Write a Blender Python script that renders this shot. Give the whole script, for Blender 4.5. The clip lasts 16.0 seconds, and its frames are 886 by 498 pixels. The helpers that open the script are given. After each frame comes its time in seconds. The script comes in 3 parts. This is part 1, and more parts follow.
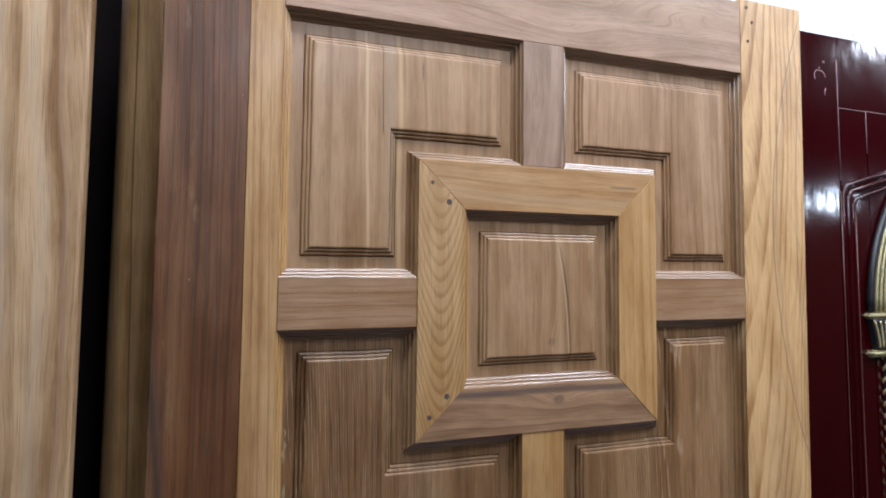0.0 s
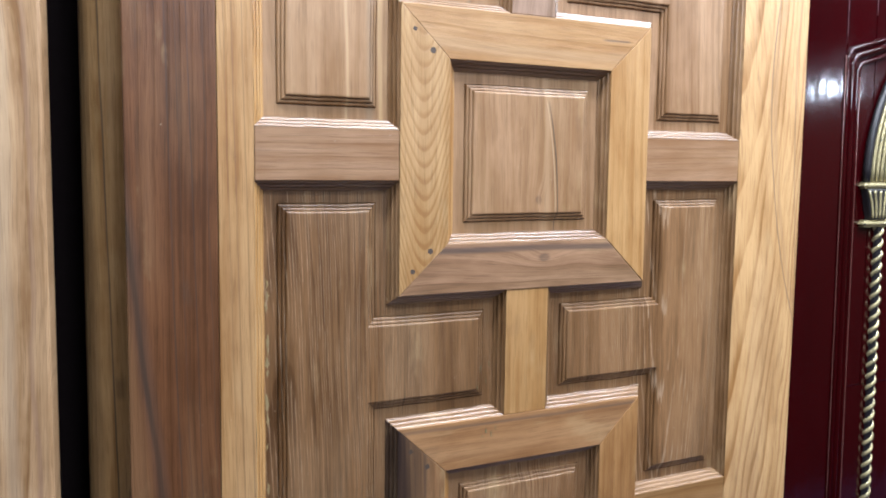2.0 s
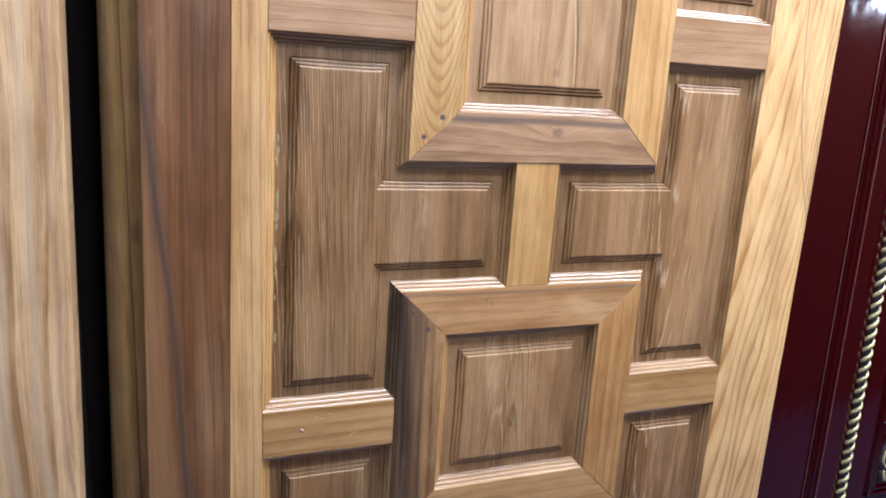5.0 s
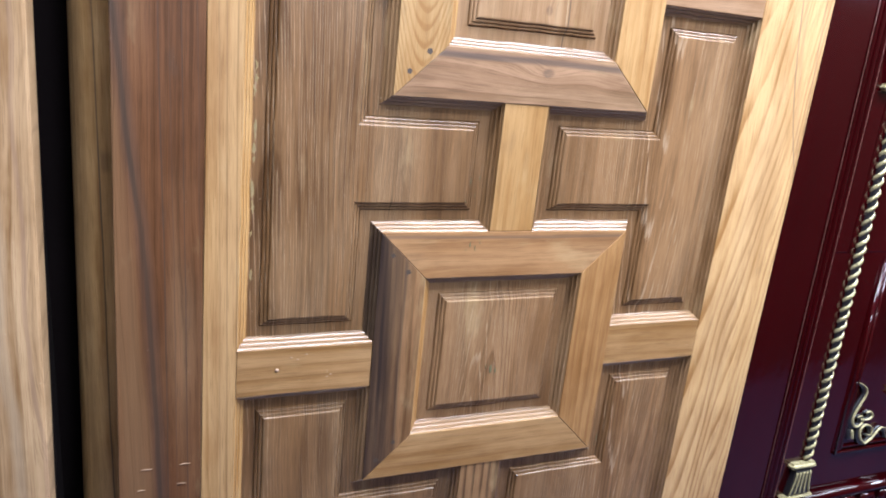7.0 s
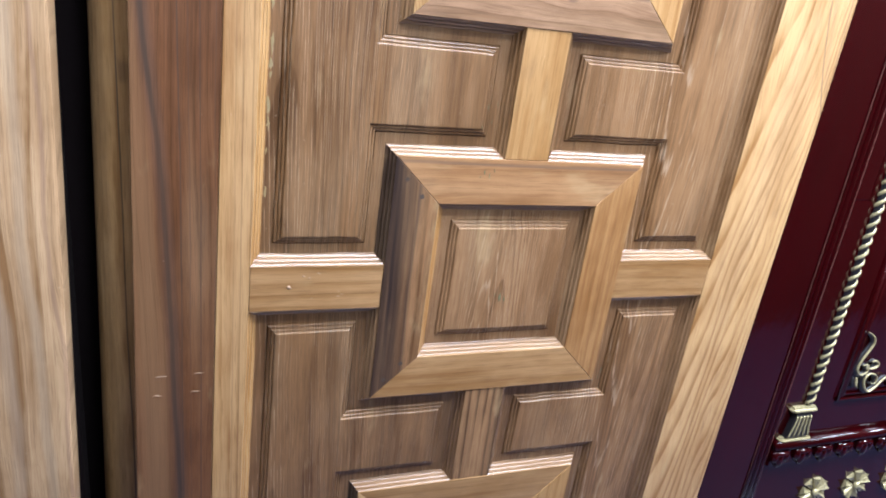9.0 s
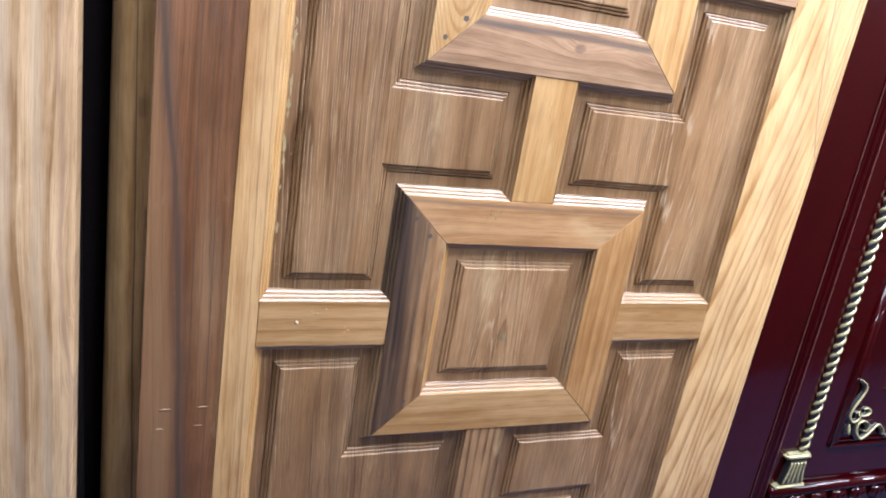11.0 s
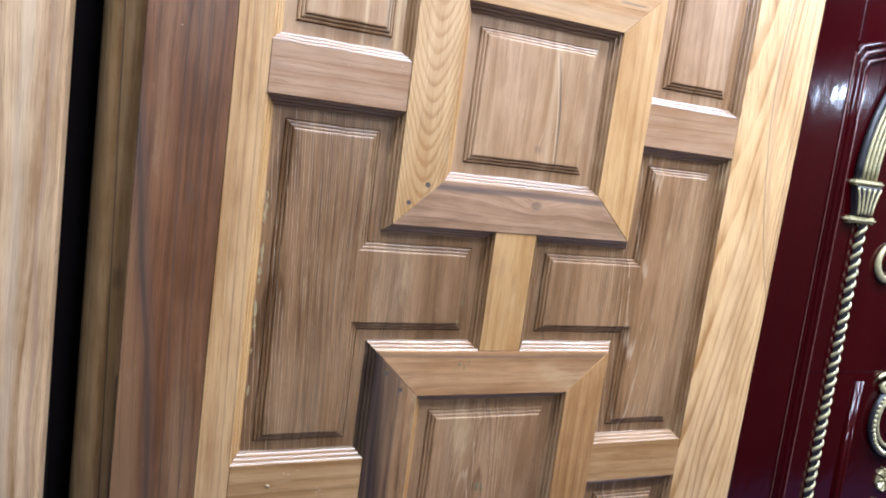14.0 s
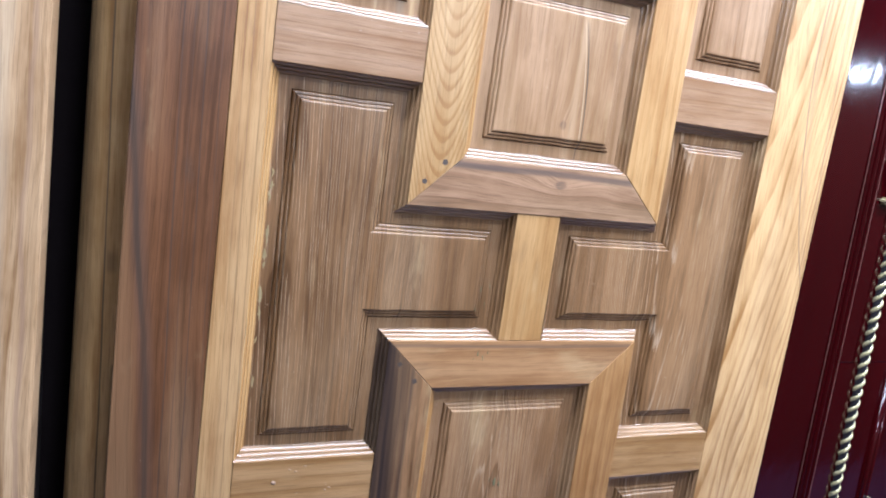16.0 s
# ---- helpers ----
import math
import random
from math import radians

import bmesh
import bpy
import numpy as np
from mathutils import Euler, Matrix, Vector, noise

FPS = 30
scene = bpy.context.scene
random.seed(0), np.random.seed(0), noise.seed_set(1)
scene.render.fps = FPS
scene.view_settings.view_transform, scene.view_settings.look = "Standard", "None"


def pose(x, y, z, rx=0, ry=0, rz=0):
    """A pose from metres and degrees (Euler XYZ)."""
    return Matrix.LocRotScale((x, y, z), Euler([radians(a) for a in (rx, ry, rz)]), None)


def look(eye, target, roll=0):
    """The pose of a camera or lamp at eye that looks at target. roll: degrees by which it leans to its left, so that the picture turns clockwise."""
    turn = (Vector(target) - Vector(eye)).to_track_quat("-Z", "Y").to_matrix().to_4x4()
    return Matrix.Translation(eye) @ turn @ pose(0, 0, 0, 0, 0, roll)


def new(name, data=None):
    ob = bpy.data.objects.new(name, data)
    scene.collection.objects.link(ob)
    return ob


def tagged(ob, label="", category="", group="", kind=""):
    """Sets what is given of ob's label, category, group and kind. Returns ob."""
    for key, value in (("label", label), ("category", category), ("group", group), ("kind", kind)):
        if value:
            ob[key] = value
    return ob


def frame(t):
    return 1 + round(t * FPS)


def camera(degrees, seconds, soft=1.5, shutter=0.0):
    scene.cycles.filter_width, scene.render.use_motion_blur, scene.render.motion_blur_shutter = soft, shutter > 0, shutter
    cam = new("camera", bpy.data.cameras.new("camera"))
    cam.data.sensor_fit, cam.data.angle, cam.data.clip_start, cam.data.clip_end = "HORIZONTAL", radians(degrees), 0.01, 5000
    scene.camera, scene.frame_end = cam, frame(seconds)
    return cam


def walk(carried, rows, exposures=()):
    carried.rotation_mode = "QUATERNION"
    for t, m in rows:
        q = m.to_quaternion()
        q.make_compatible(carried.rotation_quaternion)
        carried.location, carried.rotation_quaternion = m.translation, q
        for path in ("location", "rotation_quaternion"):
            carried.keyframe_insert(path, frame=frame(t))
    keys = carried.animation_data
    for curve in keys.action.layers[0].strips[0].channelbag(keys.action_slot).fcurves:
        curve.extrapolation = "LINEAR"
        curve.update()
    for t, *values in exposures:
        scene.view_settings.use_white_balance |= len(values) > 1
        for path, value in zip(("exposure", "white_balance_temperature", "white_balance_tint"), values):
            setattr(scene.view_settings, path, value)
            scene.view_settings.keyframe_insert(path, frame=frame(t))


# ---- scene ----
cam = camera(65.8, 16.0, soft=1.9)
PATH = [
    (0, (-0.131, -0.867, 1.659), (0.623, 0.981, 1.78), -0.3),
    (0.5, (-0.123, -0.861, 1.642), (0.632, 0.99, 1.687), -0.2),
    (1, (-0.117, -0.861, 1.629), (0.641, 0.989, 1.603), -0.3),
    (1.5, (-0.112, -0.861, 1.612), (0.643, 0.988, 1.516), -0.2),
    (2, (-0.104, -0.856, 1.597), (0.649, 0.989, 1.427), -0.2),
    (2.5, (-0.094, -0.854, 1.584), (0.655, 0.989, 1.38), -0.1),
    (3, (-0.098, -0.86, 1.583), (0.631, 0.991, 1.379), 1.0),
    (3.5, (-0.089, -0.859, 1.559), (0.656, 0.977, 1.287), 0.8),
    (4, (-0.091, -0.866, 1.554), (0.618, 0.98, 1.256), 1.3),
    (4.5, (-0.092, -0.873, 1.543), (0.628, 0.957, 1.18), 1.7),
    (5, (-0.09, -0.877, 1.537), (0.593, 0.955, 1.115), 2.9),
    (5.2, (-0.09, -0.877, 1.53), (0.6, 0.952, 1.106), 2.7),
    (7.5, (-0.083, -0.859, 1.501), (0.649, 0.913, 0.928), 5.8),
    (8, (-0.086, -0.865, 1.494), (0.632, 0.9, 0.884), 6.3),
    (8.5, (-0.087, -0.87, 1.485), (0.629, 0.883, 0.843), 6.7),
    (8.7, (-0.081, -0.871, 1.486), (0.615, 0.873, 0.796), 6.9),
    (10.8, (-0.103, -0.873, 1.467), (0.595, 0.869, 0.775), 8.7),
    (11, (-0.112, -0.878, 1.486), (0.606, 0.896, 0.906), 8.7),
    (11.5, (-0.116, -0.89, 1.519), (0.601, 0.921, 1.069), 9.1),
    (12, (-0.107, -0.883, 1.505), (0.601, 0.91, 0.975), 8.8),
    (12.5, (-0.104, -0.876, 1.489), (0.63, 0.895, 0.92), 8.2),
    (13, (-0.118, -0.885, 1.512), (0.596, 0.928, 1.064), 8.0),
    (13.5, (-0.123, -0.901, 1.554), (0.648, 0.927, 1.301), 7.5),
    (14, (-0.116, -0.893, 1.557), (0.655, 0.933, 1.291), 6.8),
    (14.5, (-0.102, -0.871, 1.525), (0.664, 0.925, 1.095), 6.5),
    (15, (-0.094, -0.86, 1.512), (0.683, 0.918, 1.03), 6.5),
    (15.5, (-0.098, -0.85, 1.526), (0.679, 0.945, 1.11), 6.8),
    (16, (-0.106, -0.826, 1.547), (0.654, 0.996, 1.227), 7.0),
]

EXPOSURES = [(0.0, -0.47, 5800, 10), (0.5, 0.06, 5950, 10), (1.5, 0.24, 5900, 10), (3.5, 0.46, 5800, 10), (4.5, 0.52, 5750, 10), (5.0, 0.62, 5750, 10), (8.0, 0.84, 5650, 10),
             (11.0, 1.02, 5550, 10), (11.5, 0.88, 5500, 10), (12.5, 0.82, 5400, 10), (13.5, 0.72, 5300, 10), (14.5, 0.55, 5350, 10), (15.0, 0.66, 5400, 10), (16.0, 0.74, 5300, 10)]
walk(cam, [(t, look(eye, target, roll)) for t, eye, target, roll in PATH], EXPOSURES)

# ---- light: unseen ceiling lamps, inferred from lit top edges, with fill added ----
world = bpy.data.worlds.new("world")
scene.world = world
world.use_nodes = True
world.node_tree.nodes["Background"].inputs[0].default_value = (0.9, 0.95, 1.0, 1)
world.node_tree.nodes["Background"].inputs[1].default_value = 0.02

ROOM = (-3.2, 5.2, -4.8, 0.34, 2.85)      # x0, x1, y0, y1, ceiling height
# All unseen: second and fifth are frontal fill, fourth brightens the upper left.
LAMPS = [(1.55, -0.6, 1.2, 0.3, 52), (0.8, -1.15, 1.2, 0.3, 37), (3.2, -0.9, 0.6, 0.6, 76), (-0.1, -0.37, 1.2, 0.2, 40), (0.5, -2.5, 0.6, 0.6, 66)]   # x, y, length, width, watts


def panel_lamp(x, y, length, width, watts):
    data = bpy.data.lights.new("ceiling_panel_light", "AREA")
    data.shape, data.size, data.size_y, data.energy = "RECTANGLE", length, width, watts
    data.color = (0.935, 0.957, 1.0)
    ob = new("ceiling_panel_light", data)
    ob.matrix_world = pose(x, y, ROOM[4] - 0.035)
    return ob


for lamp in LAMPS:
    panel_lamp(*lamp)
# a small bright flood lamp beyond the aisle stand-in, which shows in the lacquer
flood = bpy.data.lights.new("flood_lamp", "AREA")
flood.shape, flood.size, flood.energy, flood.color = "DISK", 0.135, 6, (0.8, 0.9, 1.0)
new("flood_lamp", flood).matrix_world = look((3.88, -2.14, 2.215), (1.08, 0.09, 1.8))


# ---- materials ----
class Nodes:
    """Short ways to write a node tree."""

    def __init__(self, name):
        self.mat = bpy.data.materials.new(name)
        self.mat.use_nodes = True
        self.tree = self.mat.node_tree
        self.bsdf = self.tree.nodes["Principled BSDF"]

    def put(self, socket, value):
        if isinstance(value, bpy.types.NodeSocket):
            self.tree.links.new(value, socket)
        elif isinstance(value, (tuple, list)) and len(value) == 3 and socket.type == "RGBA":
            socket.default_value = (*value, 1)
        else:
            socket.default_value = value

    def math(self, op, a, b=0.0, c=0.0, clamp=False):
        n = self.tree.nodes.new("ShaderNodeMath")
        n.operation, n.use_clamp = op, clamp
        for i, v in enumerate((a, b, c)):
            self.put(n.inputs[i], v)
        return n.outputs[0]

    def mix(self, f, a, b, blend="MIX"):
        n = self.tree.nodes.new("ShaderNodeMix")
        n.data_type, n.blend_type = "RGBA", blend
        self.put(n.inputs[0], f), self.put(n.inputs[6], a), self.put(n.inputs[7], b)
        return n.outputs[2]

    def xyz(self, x, y, z):
        n = self.tree.nodes.new("ShaderNodeCombineXYZ")
        for i, v in enumerate((x, y, z)):
            self.put(n.inputs[i], v)
        return n.outputs[0]

    def noise(self, vector, detail=2.0, rough=0.5, scale=1.0):
        n = self.tree.nodes.new("ShaderNodeTexNoise")
        self.put(n.inputs["Vector"], vector)
        n.inputs["Scale"].default_value, n.inputs["Detail"].default_value = scale, detail
        n.inputs["Roughness"].default_value = rough
        return n.outputs[0]

    def step(self, v, lo, hi):
        n = self.tree.nodes.new("ShaderNodeMapRange")
        n.interpolation_type = "SMOOTHSTEP"
        self.put(n.inputs[0], v)
        n.inputs[1].default_value, n.inputs[2].default_value = lo, hi
        return n.outputs[0]

    def place(self):
        tc = self.tree.nodes.new("ShaderNodeTexCoord")
        sep = self.tree.nodes.new("ShaderNodeSeparateXYZ")
        self.tree.links.new(tc.outputs["Object"], sep.inputs[0])
        return sep.outputs

    def chance(self):
        return self.tree.nodes.new("ShaderNodeObjectInfo").outputs["Random"]

    def bump(self, height, distance, strength=1.0):
        n = self.tree.nodes.new("ShaderNodeBump")
        self.put(n.inputs["Height"], height)
        n.inputs["Distance"].default_value, n.inputs["Strength"].default_value = distance, strength
        self.tree.links.new(n.outputs[0], self.bsdf.inputs["Normal"])


def wood(name, light, dark, along="z", rings=55.0, arch=(0.0, 0.0, 0.0), lines=0.5, streaks=(), fibre=0.35, rough=0.4, washed=0.0, wander=0.02, knots=(), coat=0.06, band=0.6, haze=0.14):
    """Sawn teak. rings: growth lines a metre across the grain; arch: middle, bend and climb of a cathedral figure;
    streaks: (place across, half width, wander, strength, colour) of mineral streaks, cracks and sapwood, and if wanted
    their course: slope, level, bend, and the levels between which they run."""
    n = Nodes(name)
    light = (light[0] * 0.7, light[1] * 0.66, light[2] * 0.6)
    dark = (dark[0] * 0.74, dark[1] * 0.64, dark[2] * 0.45)
    x, y, z = n.place()
    u, w = (x, z) if along == "z" else (z, x)
    luck = n.math("MULTIPLY", n.chance(), 23.0)
    deep = n.math("ADD", y, luck)
    drift = n.noise(n.xyz(n.math("MULTIPLY", u, 7.0), deep, n.math("MULTIPLY", w, 1.3)), 2.0)
    drift = n.math("SUBTRACT", drift, 0.5)
    across = n.math("MULTIPLY_ADD", drift, wander * 2, u)
    ripple = n.noise(n.xyz(n.math("MULTIPLY", u, 60.0), deep, n.math("MULTIPLY", w, 9.0)), 2.0)
    across = n.math("MULTIPLY_ADD", ripple, 0.004, across)
    for ku, kw, kr in knots:
        du = n.math("DIVIDE", n.math("SUBTRACT", u, ku), kr * 2.6)
        dw = n.math("DIVIDE", n.math("SUBTRACT", w, kw), kr * 5.0)
        pull = n.math("EXPONENT", n.math("MULTIPLY", n.math("ADD", n.math("MULTIPLY", du, du), n.math("MULTIPLY", dw, dw)), -1.0))
        across = n.math("MULTIPLY_ADD", pull, kr * 1.4, across)
    # growth lines
    off = n.math("SUBTRACT", across, arch[0])
    curve = n.math("MULTIPLY", n.math("MULTIPLY", off, off), arch[1])
    climb = n.math("MULTIPLY_ADD", w, arch[2], curve)
    phase = n.math("MULTIPLY_ADD", across, rings, climb)
    phase = n.math("ADD", phase, n.math("MULTIPLY", luck, 3.0))
    saw = n.math("FRACT", phase)
    late = n.step(saw, 0.45, 0.93)
    late = n.math("MULTIPLY", late, n.math("SUBTRACT", 1.0, n.step(saw, 0.94, 1.0)))
    strength = n.noise(n.xyz(n.math("MULTIPLY", u, 22.0), deep, n.math("MULTIPLY", w, 1.7)), 2.0)
    late = n.math("MULTIPLY", late, n.step(strength, 0.25, 0.6))
    # broad bands and fine fibres
    bands = n.noise(n.xyz(n.math("MULTIPLY", across, 38.0), deep, n.math("MULTIPLY", w, 2.2)), 3.0, 0.6)
    blot = n.noise(n.xyz(n.math("MULTIPLY", u, 24.0), deep, n.math("MULTIPLY", w, 9.0)), 4.0, 0.6)
    fib = n.noise(n.xyz(n.math("MULTIPLY", across, 300.0), n.math("MULTIPLY", y, 200.0), n.math("MULTIPLY", w, 4.5)), 4.0, 0.7)
    pore = n.noise(n.xyz(n.math("MULTIPLY", across, 1250.0), deep, n.math("MULTIPLY", w, 24.0)), 1.0)
    shade = n.math("MULTIPLY", n.step(bands, 0.34, 0.66), band)
    shade = n.math("MULTIPLY_ADD", n.math("SUBTRACT", n.step(blot, 0.3, 0.7), 0.4), 0.45, shade)
    shade = n.math("MULTIPLY_ADD", late, lines, shade)
    shade = n.math("MULTIPLY_ADD", n.math("SUBTRACT", fib, 0.5), fibre * 2.6, shade, clamp=True)
    colour = n.mix(shade, light, dark)
    tint = n.noise(n.xyz(n.math("MULTIPLY", u, 14.0), n.math("ADD", deep, 5.0), n.math("MULTIPLY", w, 2.2)), 2.0)
    colour = n.mix(n.math("MULTIPLY", n.step(tint, 0.45, 0.75), 0.2), colour, (0.37, 0.25, 0.14))
    colour = n.mix(n.math("MULTIPLY", n.step(pore, 0.53, 0.7), 0.36), colour, tuple(0.35 * c for c in dark))
    if washed:
        fine = n.math("FRACT", n.math("MULTIPLY_ADD", fib, 0.8, n.math("MULTIPLY_ADD", across, 230.0, n.math("MULTIPLY", climb, 1.4))))
        broken = n.noise(n.xyz(n.math("MULTIPLY", across, 190.0), deep, n.math("MULTIPLY", w, 8.0)), 2.0, 0.6)
        pale = n.math("MULTIPLY", n.step(fine, 0.78, 0.95), n.math("MULTIPLY", n.step(broken, 0.38, 0.56), n.step(strength, 0.25, 0.5)))
        colour = n.mix(n.math("MULTIPLY", pale, washed), colour, (0.4, 0.29, 0.19))
    sap = n.noise(n.xyz(n.math("MULTIPLY", u, 26.0), n.math("ADD", deep, 11.0), n.math("MULTIPLY", w, 7.0)), 4.0, 0.6)
    colour = n.mix(n.math("MULTIPLY", n.step(sap, 0.6, 0.74), 0.25), colour, (0.4, 0.29, 0.15))
    grime = n.noise(n.xyz(n.math("MULTIPLY", u, 40.0), n.math("ADD", deep, 17.0), n.math("MULTIPLY", w, 12.0)), 4.0, 0.65)
    colour = n.mix(n.math("MULTIPLY", n.step(grime, 0.6, 0.76), 0.2), colour, (0.07, 0.05, 0.035))
    fleck = n.noise(n.xyz(n.math("MULTIPLY", u, 210.0), n.math("ADD", deep, 3.0), n.math("MULTIPLY", w, 210.0)), 1.0)
    colour = n.mix(n.math("MULTIPLY", n.step(fleck, 0.78, 0.83), 0.2), colour, (0.62, 0.52, 0.4))
    for at, half, sway, force, stain, *course in streaks:
        bend = n.noise(n.xyz(at, 3.0 + at * 9, n.math("MULTIPLY", w, 3.0)), 3.0)
        line = n.math("MULTIPLY_ADD", n.math("SUBTRACT", bend, 0.5), sway, u)
        if course:
            slope, w0, quad = course[:3]
            dw = n.math("SUBTRACT", w, w0)
            line = n.math("SUBTRACT", line, n.math("MULTIPLY", dw, n.math("MULTIPLY_ADD", dw, quad, slope)))
        gap = n.math("ABSOLUTE", n.math("SUBTRACT", line, at))
        fade = n.noise(n.xyz(n.math("MULTIPLY", u, 150.0), at * 31, n.math("MULTIPLY", w, 5.0)), 2.0)
        amount = n.math("MULTIPLY", n.math("SUBTRACT", 1.0, n.step(gap, half * 0.2, half)), n.math("MULTIPLY_ADD", fade, 1.0, 0.35, clamp=True))
        if len(course) > 3:
            lo, hi = course[3:]
            amount = n.math("MULTIPLY", amount, n.math("MULTIPLY", n.step(w, lo, lo + 0.012), n.math("SUBTRACT", 1.0, n.step(w, hi - 0.012, hi))))
        colour = n.mix(n.math("MULTIPLY", amount, force), colour, stain)
    for ku, kw, kr in knots:
        du = n.math("DIVIDE", n.math("SUBTRACT", n.math("MULTIPLY_ADD", ripple, kr * 0.8, u), ku + kr * 0.4), kr)
        dw = n.math("DIVIDE", n.math("SUBTRACT", w, kw), kr * 1.3)
        far = n.math("SQRT", n.math("ADD", n.math("MULTIPLY", du, du), n.math("MULTIPLY", dw, dw)))
        ring = n.math("MULTIPLY_ADD", n.step(grime, 0.35, 0.6), 0.6, 0.25)
        inside = n.math("SUBTRACT", 1.0, n.step(far, 0.55, 1.15))
        colour = n.mix(n.math("MULTIPLY", inside, ring), colour, (0.06, 0.04, 0.028))
    n.put(n.bsdf.inputs["Base Color"], colour)
    n.put(n.bsdf.inputs["Roughness"], n.math("MULTIPLY_ADD", fib, 0.22, rough - 0.08))
    n.bsdf.inputs["Specular IOR Level"].default_value = 0.3
    n.bsdf.inputs["Coat Weight"].default_value, n.bsdf.inputs["Coat Roughness"].default_value = coat, haze
    height = n.math("MULTIPLY_ADD", late, -0.35, n.math("MULTIPLY_ADD", pore, -0.4, fib))
    n.bump(height, 0.0007, 0.55)
    return n.mat


def lacquer(name, colour, rough=0.07):
    n = Nodes(name)
    x, y, z = n.place()
    cloud = n.noise(n.xyz(n.math("MULTIPLY", x, 9.0), y, n.math("MULTIPLY", z, 2.0)), 3.0)
    fib = n.noise(n.xyz(n.math("MULTIPLY", x, 240.0), y, n.math("MULTIPLY", z, 5.0)), 2.0)
    shade = n.math("MULTIPLY_ADD", fib, 0.5, n.math("MULTIPLY", cloud, 0.7), clamp=True)
    n.put(n.bsdf.inputs["Base Color"], n.mix(shade, tuple(c * 1.5 for c in colour), tuple(c * 0.45 for c in colour)))
    n.put(n.bsdf.inputs["Roughness"], n.math("MULTIPLY_ADD", cloud, 0.08, rough))
    n.bsdf.inputs["Coat Weight"].default_value = 0.0
    n.bsdf.inputs["Specular IOR Level"].default_value = 0.32
    n.bsdf.inputs["Coat Roughness"].default_value = 0.05
    dents = n.noise(n.xyz(n.math("MULTIPLY", x, 22.0), n.math("MULTIPLY", y, 22.0), n.math("MULTIPLY", z, 11.0)), 2.0)
    n.bump(dents, 0.002, 0.35)
    return n.mat


def plain(name, colour, rough=0.7, metal=0.0, grain=60.0, vary=0.15, relief=0.0005):
    n = Nodes(name)
    x, y, z = n.place()
    p = n.xyz(x, y, z)
    a = n.noise(p, 3.0, 0.6, grain)
    b = n.noise(p, 2.0, 0.5, grain / 14)
    f = n.math("MULTIPLY_ADD", b, 0.5, n.math("MULTIPLY", a, 0.5))
    n.put(n.bsdf.inputs["Base Color"], n.mix(f, tuple(c * (1 + vary) for c in colour), tuple(c * (1 - vary * 1.6) for c in colour)))
    n.put(n.bsdf.inputs["Roughness"], n.math("MULTIPLY_ADD", a, 0.2, rough - 0.1))
    n.bsdf.inputs["Metallic"].default_value = metal
    n.bump(a, relief, 0.5)
    return n.mat


stile_pale = wood("teak_pale_stile", (0.63, 0.415, 0.205), (0.3, 0.168, 0.072), band=0.3, rings=62, arch=(0.84, 260, -7.0), lines=0.8, fibre=0.25, wander=0.07, coat=0.3,
                  streaks=[(0.833, 0.0022, 0.012, 0.8, (0.13, 0.085, 0.055), 0.0, 1.74, 0.5), (0.842, 0.006, 0.012, 0.3, (0.22, 0.14, 0.08), 0.0, 1.74, 0.5),
                           (0.888, 0.0025, 0.02, 0.5, (0.16, 0.1, 0.06), 0.03, 1.8, 0.2)])
stile_honey = wood("teak_honey_stile", (0.5, 0.315, 0.145), (0.27, 0.145, 0.06), rings=85, lines=0.7, fibre=0.25, wander=0.012,
                   streaks=[(-0.022, 0.0012, 0.004, 0.6, (0.13, 0.075, 0.04)), (-0.01, 0.0012, 0.005, 0.6, (0.14, 0.08, 0.04)), (-0.031, 0.001, 0.006, 0.5, (0.14, 0.08, 0.04))])
stile_red = wood("teak_red_board", (0.168, 0.075, 0.032), (0.074, 0.031, 0.013), rings=70, lines=0.4, fibre=0.5,
                 streaks=[(-0.149, 0.03, 0.006, 0.75, (0.165, 0.09, 0.042), -0.063, 1.25, -0.06), (-0.118, 0.013, 0.014, 0.6, (0.06, 0.036, 0.026), -0.063, 1.25, -0.06),
                          (-0.119, 0.0045, 0.02, 0.85, (0.034, 0.023, 0.016), -0.063, 1.25, -0.06),
                          (-0.096, 0.0014, 0.008, 0.75, (0.045, 0.027, 0.02)), (-0.072, 0.0012, 0.006, 0.75, (0.04, 0.025, 0.02)), (-0.085, 0.001, 0.006, 0.5, (0.05, 0.03, 0.022)),
                          (-0.055, 0.001, 0.008, 0.5, (0.05, 0.03, 0.022))])
rail_top = wood("teak_top_rail", (0.39, 0.255, 0.18), (0.22, 0.138, 0.098), "x", rings=30, lines=0.35, fibre=0.3, wander=0.09)
rail_grey = wood("teak_grey_rail", (0.36, 0.225, 0.135), (0.22, 0.125, 0.07), "x", rings=60, lines=0.3, fibre=0.3)
rail_honey = wood("teak_honey_rail", (0.41, 0.25, 0.118), (0.235, 0.132, 0.055), "x", rings=50, lines=0.4, fibre=0.3)
post_grey = wood("teak_grey_muntin", (0.36, 0.243, 0.18), (0.18, 0.118, 0.09), rings=30, lines=0.45, wander=0.1)
post_honey = wood("teak_honey_muntin", (0.46, 0.28, 0.12), (0.28, 0.155, 0.06), rings=65, lines=0.4)
post_brown = wood("teak_brown_muntin", (0.34, 0.2, 0.1), (0.1, 0.055, 0.03), rings=70, lines=0.8)
arch_board = wood("teak_cathedral_board", (0.5, 0.33, 0.16), (0.29, 0.17, 0.075), rings=0, arch=(0.222, 3000, -46.0), lines=0.7, fibre=0.2, wander=0.02)
